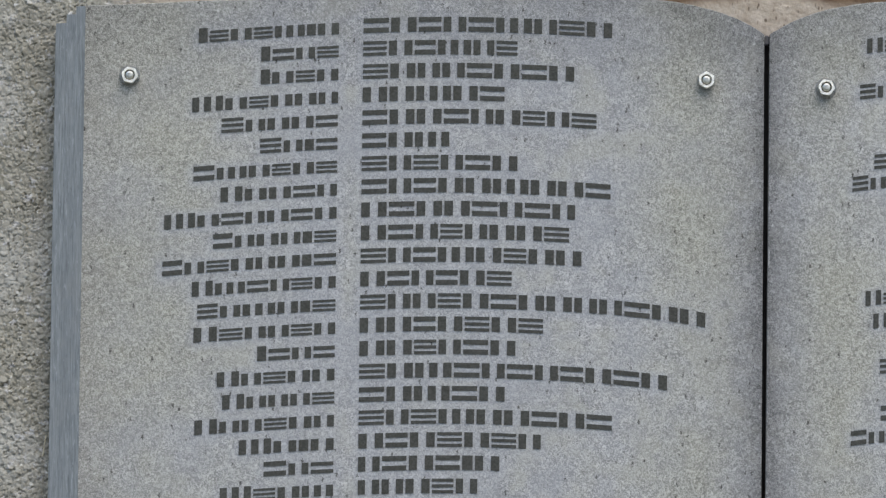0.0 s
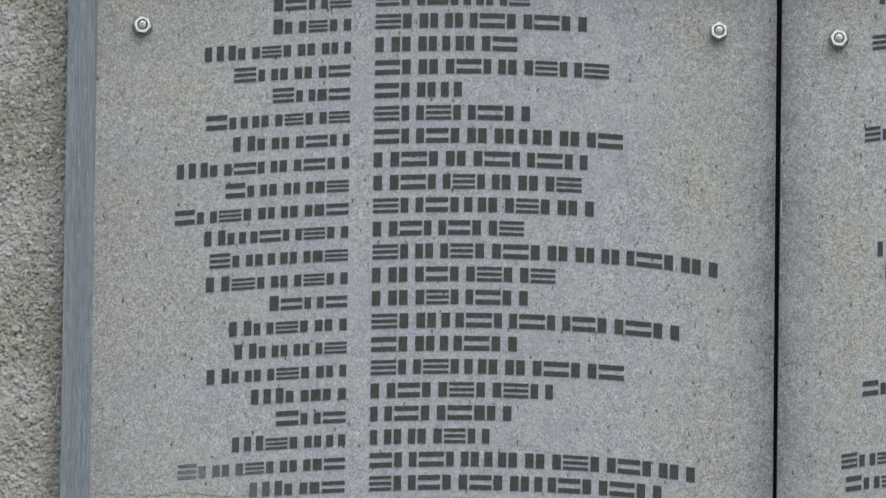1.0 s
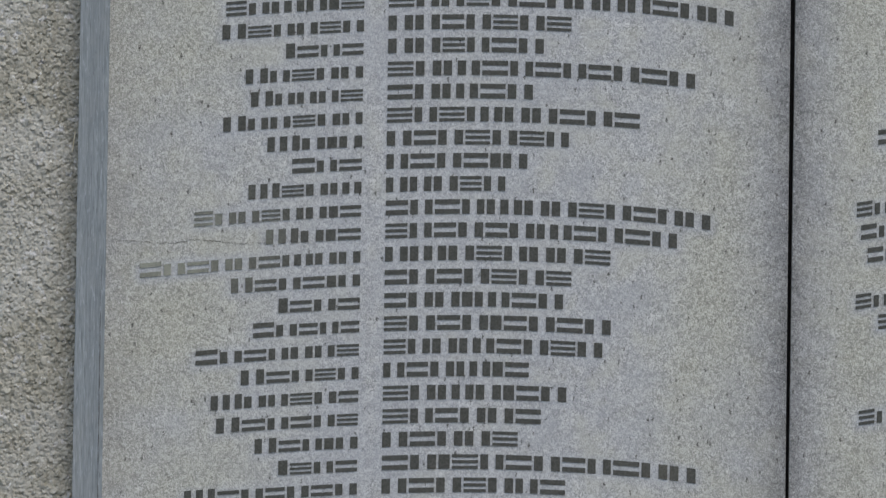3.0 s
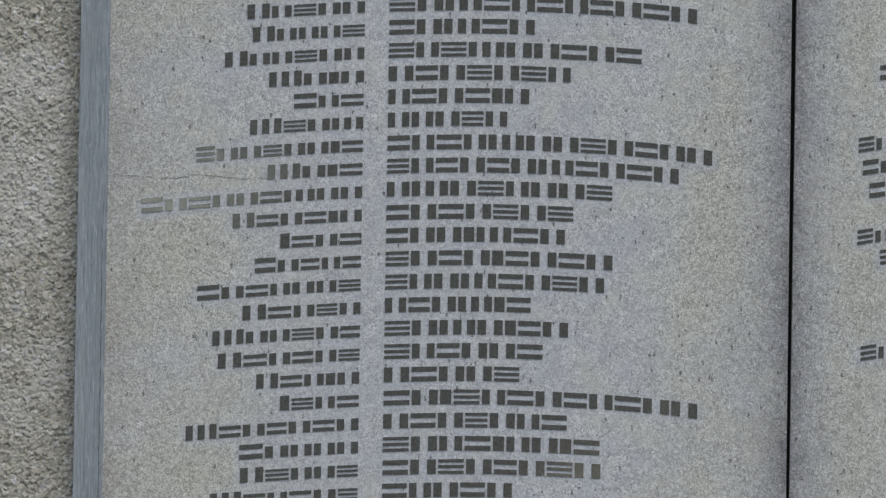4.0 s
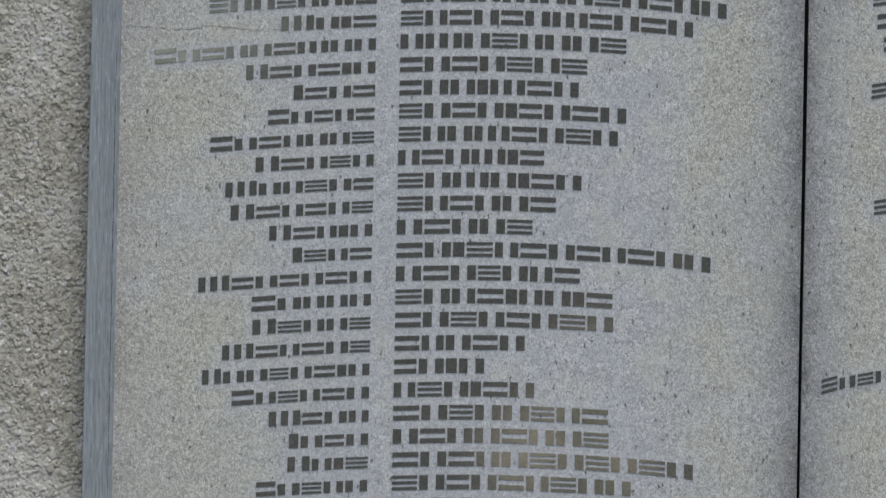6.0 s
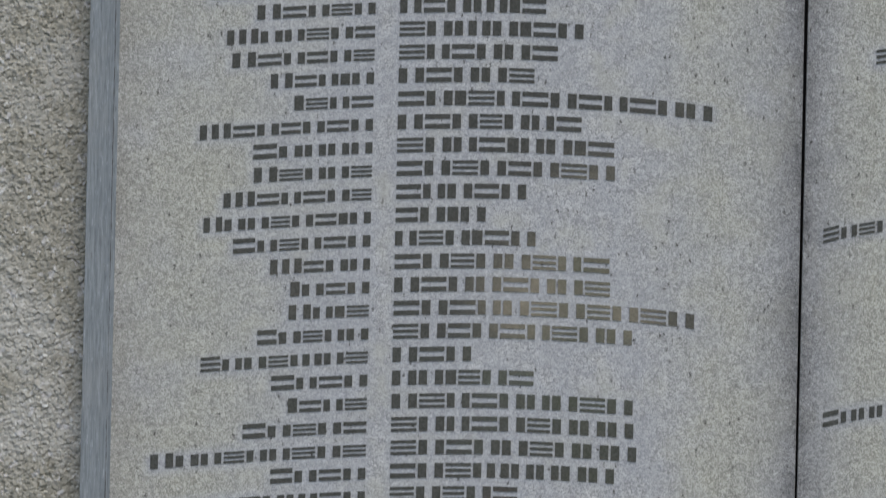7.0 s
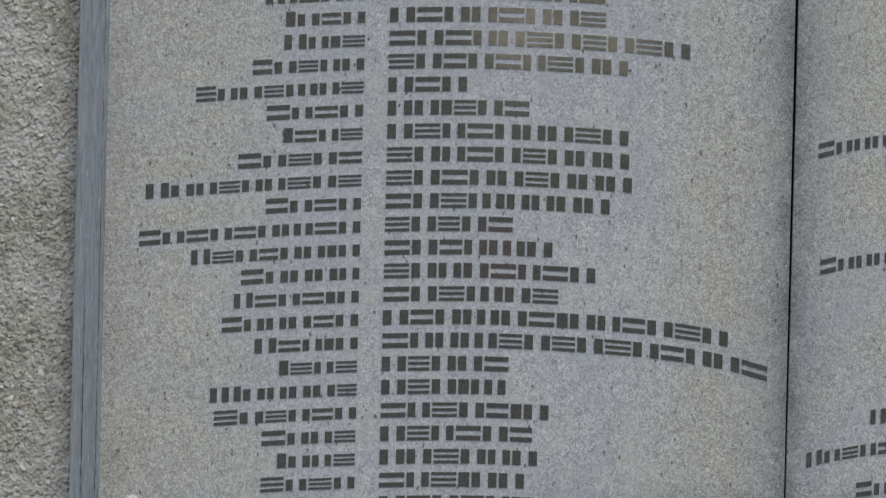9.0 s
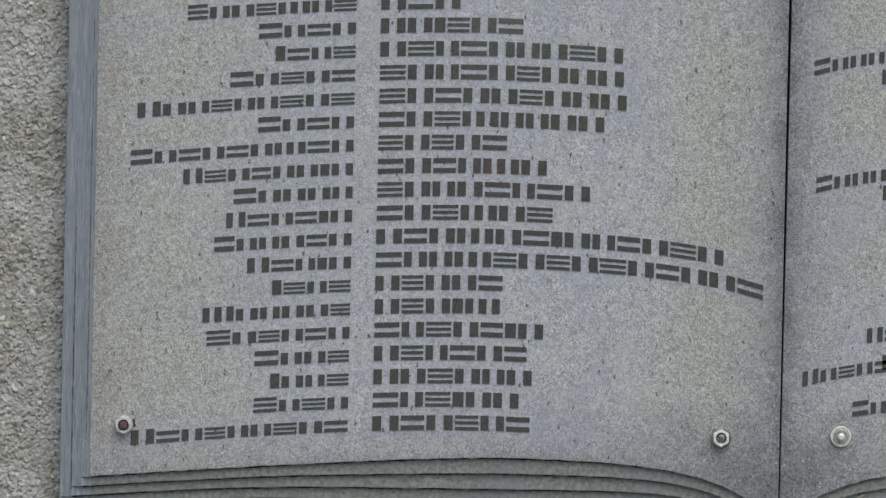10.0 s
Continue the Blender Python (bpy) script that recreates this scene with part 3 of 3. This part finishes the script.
def wall_sheet(name, x0, x1, z0, z1, cell, seed, repair):
    xs, zs, h, tone = pebble_field(x0, x1, z0, z1, cell, seed)
    wave = 0.012 * np.sin(xs * 37.0 + 1.3) + 0.006 * np.sin(xs * 91.0)
    coat = np.clip((zs - 2.462 - wave) / 0.012, 0, 1) * np.clip((xs + 0.59) / 0.06, 0, 1) if repair else np.zeros_like(xs)
    h = h * (1 - 0.8 * coat)
    band = np.clip((zs - 2.511 - wave * 0.25 - 0.006 * np.exp(-(xs / 0.06) ** 2)) / 0.009, 0, 1)
    return grid_mesh(name, xs, zs, WALL_Y - h, RENDER, (("crumb", tone), ("repair", coat), ("brown_band", band)), True)


def block_wall():
    """The wall's body behind the render, with its thickness."""
    bm = bmesh.new()
    bmesh.ops.create_cube(bm, size=1.0, matrix=Matrix.Translation((0, WALL_Y + 0.182, 2.25)) @ Matrix.Diagonal((14.0, 0.36, 4.5, 1)))
    ob = mesh_object("wall_north", bm, RENDER)
    crumb = ob.data.attributes.new("crumb", 'FLOAT', 'POINT')
    crumb.data.foreach_set("value", np.full(len(ob.data.vertices), 0.45, dtype=np.float32))
    return tagged(ob, "grey-beige house wall in rough thrown render", "wall", kind="structure")


wall = block_wall()
for args in ((-0.715, -0.60, 1.10, 2.62, 0.00065, 3, False), (-0.60, 0.18, 2.455, 2.62, 0.0009, 4, True)):
    sheet = new("rough_coat", wall_sheet("rough_coat", *args))
    sheet.parent = wall


# a dry straw caught in the render beside the slab
def straw(points, radius):
    cu = bpy.data.curves.new("straw", 'CURVE')
    cu.dimensions, cu.bevel_depth, cu.bevel_resolution = '3D', radius, 2
    sp = cu.splines.new('POLY')
    sp.points.add(len(points) - 1)
    for p, q in zip(sp.points, points):
        p.co = (*q, 1)
    tmp = bpy.data.objects.new("straw", cu)
    me = bpy.data.meshes.new_from_object(tmp)
    bpy.data.objects.remove(tmp)
    me.materials.append(STRAW)
    return tagged(new("straw", me), "thin dry straw caught in the rough render", "straw")


straw([(-0.6288, WALL_Y - 0.0075, 2.127), (-0.6300, WALL_Y - 0.0085, 2.119), (-0.6314, WALL_Y - 0.008, 2.1085)], 0.0005)

straw([(0.064, 0.002, 1.190), (0.069, 0.0016, 1.1945), (0.0735, 0.002, 1.1965)], 0.0003)

# ---- the unseen yard behind the camera, laid out to give the polished letters' reflections ----
GRASS = plain("mown_grass", (0.06, 0.10, 0.03), (0.11, 0.16, 0.05), 3.0)
bm = bmesh.new()
bmesh.ops.create_grid(bm, x_segments=8, y_segments=8, size=600.0)
ground = mesh_object("ground", bm, GRASS)
tagged(ground, "flat mown lawn reaching to the horizon", "ground", kind="structure")

# unseen grey slab, added so the lawn bounces less green light
GREY_BOUNCE = plain("grey_bounce_slab", (0.15, 0.147, 0.14), (0.235, 0.23, 0.22), 2.5)
bm = bmesh.new()
bmesh.ops.create_cube(bm, size=1.0, matrix=Matrix.Translation((0, -4.9, 0.02)) @ Matrix.Diagonal((40.0, 9.9, 0.08, 1)))
bmesh.ops.bevel(bm, geom=bm.edges[:], offset=0.015, segments=2, affect='EDGES')
bounce_slab = mesh_object("pavement", bm, GREY_BOUNCE)
tagged(bounce_slab, "unseen grey slab added to keep green bounce light off the wall", "pavement", kind="structure")

BARK = plain("bark", (0.05, 0.04, 0.03), (0.11, 0.09, 0.07), 30.0)
LEAF = plain("leaves", (0.022, 0.042, 0.014), (0.05, 0.085, 0.025), 2.0, 0.6)


# axis of a gap cut in the crowns so some letters mirror sky
CLEAR_A, CLEAR_B = np.array((-1.16, -20.0, 3.10)), np.array((-1.70, -36.0, 3.97))


def clearing(c):
    """True for leaves off the one open sight-line through the crowns."""
    t = (c[:, 1] - CLEAR_A[1]) / (CLEAR_B[1] - CLEAR_A[1])
    mid = CLEAR_A + t[:, None] * (CLEAR_B - CLEAR_A)
    size = 1 + 0.55 * t
    return ((c[:, 0] - mid[:, 0]) / (0.5 * size)) ** 2 + ((c[:, 2] - mid[:, 2]) / (0.28 * size)) ** 2 > 1


def tree(at, height, spread, low, seed, leaves=5200, girth=0.24):
    rng = np.random.default_rng(seed)
    ob = thing("tree", "dense dark green broadleaf tree on the lawn", "tree", "trees across the lawn", at)
    bm = bmesh.new()
    rings = []
    for i, t in enumerate(np.linspace(0, 1, 7)):
        r = girth * (1 - 0.8 * t) + (girth / 2 if i == 0 else 0)
        rings.append([bm.verts.new((r * math.cos(a) + 0.1 * math.sin(3 * t), r * math.sin(a), height * 0.75 * t)) for a in np.linspace(0, 2 * math.pi, 10, endpoint=False)])
    for a, b in zip(rings, rings[1:]):
        for i in range(10):
            bm.faces.new((a[i], a[(i + 1) % 10], b[(i + 1) % 10], b[i]))
    for q in range(7):
        a, z = rng.uniform(0, 2 * math.pi), height * rng.uniform(0.25, 0.6)
        end = Vector((math.cos(a) * spread * 0.7, math.sin(a) * spread * 0.7, z + height * 0.22))
        base = Vector((0, 0, z))
        side = Vector((-math.sin(a), math.cos(a), 0))
        v = [bm.verts.new(base + side * 0.07), bm.verts.new(base - side * 0.07), bm.verts.new(base + Vector((0, 0, 0.13))), bm.verts.new(end)]
        bm.faces.new((v[0], v[1], v[3])), bm.faces.new((v[1], v[2], v[3])), bm.faces.new((v[2], v[0], v[3]))
    part("trunk", bm, BARK, ob)
    lumps = rng.normal(0, 1, (26, 3))
    lumps /= np.linalg.norm(lumps, axis=1)[:, None]
    lumps *= rng.uniform(0.35, 1.0, (26, 1))
    mid = (height + low) / 2
    lumps = lumps * (spread, spread, (height - low) / 2) + (0, 0, mid)
    pick = rng.integers(0, 26, leaves)
    c = lumps[pick] + rng.normal(0, 0.42, (leaves, 3)) * spread * 0.36
    c[:, 2] = np.maximum(c[:, 2], low)
    c = c[clearing(c + np.array(at)) & (rng.random(len(c)) < np.clip(1 - (c[:, 2] - 3.8) / 2.6, 0.3, 1))]
    leaves = len(c)
    d1, d2 = rng.normal(0, 1, (2, leaves, 3))
    d1 /= np.linalg.norm(d1, axis=1)[:, None]
    d2 -= (d1 * d2).sum(1)[:, None] * d1
    d2 /= np.linalg.norm(d2, axis=1)[:, None]
    s = rng.uniform(0.10, 0.24, (leaves, 1))
    co = np.stack([c - d1 * s, c - d2 * s * 0.55, c + d1 * s, c + d2 * s * 0.55], 1).reshape(-1, 3)
    me = bpy.data.meshes.new("crown")
    me.from_pydata(co.tolist(), [], np.arange(leaves * 4).reshape(-1, 4).tolist())
    me.materials.append(LEAF)
    crown = new("crown", me)
    crown.parent = ob
    return ob


for n, (x, y, h, sp, low, count) in enumerate(((-7.6, -24, 11, 3.4, 1.2, 5200), (-3.9, -23, 10, 2.5, 1.6, 4200), (1.5, -25, 11, 2.9, 2.1, 5200),
                                               (4.9, -22, 10, 2.9, 1.0, 5200), (9.8, -25, 11, 3.4, 0.9, 5200), (-12, -26, 12, 3.6, 1.0, 5200))):
    tree((x, y, 0), h, sp, low, 60 + n, count)

# back row, added to darken what the upper letters mirror
for n, x in enumerate((-15, -8.5, -2.5, 3.5, 9.5, 16)):
    tree((x, -35 - (n % 2) * 3, 0), 15, 4.6, 2.5, 160 + n, 7500)

# small trees, added to close pale gaps in the mirrored view
for n, (x, y, sp) in enumerate(((-2.6, -20.5, 1.5), (-0.9, -19.6, 1.5), (1.0, -20.2, 1.5), (2.9, -20.8, 1.6))):
    tree((x, y, 0), 5.6, sp, 1.96, 260 + n, 6500, 0.09)

tree((-0.45, -21.6, 0), 5.2, 1.1, 2.02, 270, 6000, 0.06)

RED_LUMP = plain("red_lump_colour", (0.80, 0.015, 0.02), (0.92, 0.03, 0.035), 30.0, 0.6)


def bush(at, height, spread, seed, red_lumps=()):
    """A dense shrub of many small leaves, with red lumps where given."""
    rng = np.random.default_rng(seed)
    ob = thing("bush", "dense dark green shrub on the lawn", "bush", "shrubs across the lawn", at)
    leaves = 3600
    c = rng.normal(0, 1, (leaves, 3))
    c /= np.linalg.norm(c, axis=1)[:, None]
    c *= rng.uniform(0.2, 1.0, (leaves, 1)) ** 0.4
    c *= (spread, spread, height / 2) * (1 + 0.12 * np.sin(c * 7 + seed))
    c[:, 2] = np.maximum(c[:, 2] + height / 2, 0.02)
    d1, d2 = rng.normal(0, 1, (2, leaves, 3))
    d1 /= np.linalg.norm(d1, axis=1)[:, None]
    d2 -= (d1 * d2).sum(1)[:, None] * d1
    d2 /= np.linalg.norm(d2, axis=1)[:, None]
    s = rng.uniform(0.03, 0.075, (leaves, 1))
    co = np.stack([c - d1 * s, c - d2 * s * 0.6, c + d1 * s, c + d2 * s * 0.6], 1).reshape(-1, 3)
    me = bpy.data.meshes.new("foliage")
    me.from_pydata(co.tolist(), [], np.arange(leaves * 4).reshape(-1, 4).tolist())
    me.materials.append(LEAF)
    new("foliage", me).parent = ob
    for x, y, z, r in red_lumps:
        bm = bmesh.new()
        bmesh.ops.create_icosphere(bm, subdivisions=3, radius=r, matrix=Matrix.Translation((x, y, z)))
        for v in bm.verts:
            d = v.co - Vector((x, y, z))
            v.co += d * 0.3 * noise.noise(d * 60)
        part("red_lump", bm, RED_LUMP, ob, "unseen red lump added for its reflection in the letters")
    return ob


# shrubs placed to keep the lower letters' reflections dark
for n, (x, y, h, sp) in enumerate(((-7.4, -16.2, 2.8, 1.1), (-5.5, -15.8, 3.0, 1.1), (-3.7, -16.3, 2.9, 1.1), (-2.0, -15.9, 3.1, 1.1), (-0.92, -16.4, 2.7, 0.75),
                                   (0.98, -16.1, 2.6, 0.75), (2.6, -15.8, 2.8, 1.1), (4.3, -16.3, 2.6, 1.1), (6.1, -16.0, 2.9, 1.1))):
    bush((x, y, 0), h, sp, 90 + n)
# red lumps out of view, added for the red spot the letters mirror
bush((0.05, -16.0, 0), 1.36, 0.5, 77, ((-0.26, 0.44, 1.09, 0.042), (-0.25, 0.45, 1.02, 0.046)))


def thin_leaf():
    """Young leaves that let the light through."""
    k = Mat("young_leaves", rough=0.5)
    col = k.mix(k.ramp(k.noise(20.0, 3.0), 0.35, 0.68), (0.24, 0.32, 0.03), (0.42, 0.50, 0.06))
    k.colour(col)
    through_leaf = k.n("ShaderNodeBsdfTranslucent")
    k.link(col, through_leaf.inputs["Color"])
    both = k.n("ShaderNodeMixShader", Fac=0.6)
    k.link(k.b.outputs[0], both.inputs[1])
    k.link(through_leaf.outputs[0], both.inputs[2])
    k.link(both.outputs[0], k.t.nodes["Material Output"].inputs["Surface"])
    return k.m


YOUNG_LEAF = thin_leaf()


def shoot(at, height, seed):
    """A slim young shoot with bright leaves towards its tip."""
    rng = np.random.default_rng(seed)
    ob = thing("sapling", "slim young sapling with bright yellow-green leaves", "sapling", "", at)
    bm = bmesh.new()
    rings = []
    for t in np.linspace(0, 1, 9):
        r = 0.012 * (1 - 0.8 * t) + 0.001
        rings.append([bm.verts.new((r * math.cos(a) + 0.06 * (0.5 - t), r * math.sin(a), height * t)) for a in np.linspace(0, 2 * math.pi, 8, endpoint=False)])
    for a, b in zip(rings, rings[1:]):
        for i in range(8):
            bm.faces.new((a[i], a[(i + 1) % 8], b[(i + 1) % 8], b[i]))
    part("trunk", bm, BARK, ob)
    n = 260
    z = rng.uniform(0.62, 1.0, n) * height
    c = np.stack([0.06 * (0.5 - z / height) + rng.normal(0, 0.045, n), rng.normal(0, 0.05, n), z], 1)
    d1, d2 = rng.normal(0, 1, (2, n, 3))
    d1 /= np.linalg.norm(d1, axis=1)[:, None]
    d2 -= (d1 * d2).sum(1)[:, None] * d1
    d2 /= np.linalg.norm(d2, axis=1)[:, None]
    s = rng.uniform(0.018, 0.038, (n, 1))
    co = np.stack([c - d1 * s, c - d2 * s * 0.55, c + d1 * s, c + d2 * s * 0.55], 1).reshape(-1, 3)
    me = bpy.data.meshes.new("crown")
    me.from_pydata(co.tolist(), [], np.arange(n * 4).reshape(-1, 4).tolist())
    me.materials.append(YOUNG_LEAF)
    new("crown", me).parent = ob
    return ob


# added out of view for the yellow-green that the letters mirror
shoot((0.0, -14.0, 0), 1.85, 31)
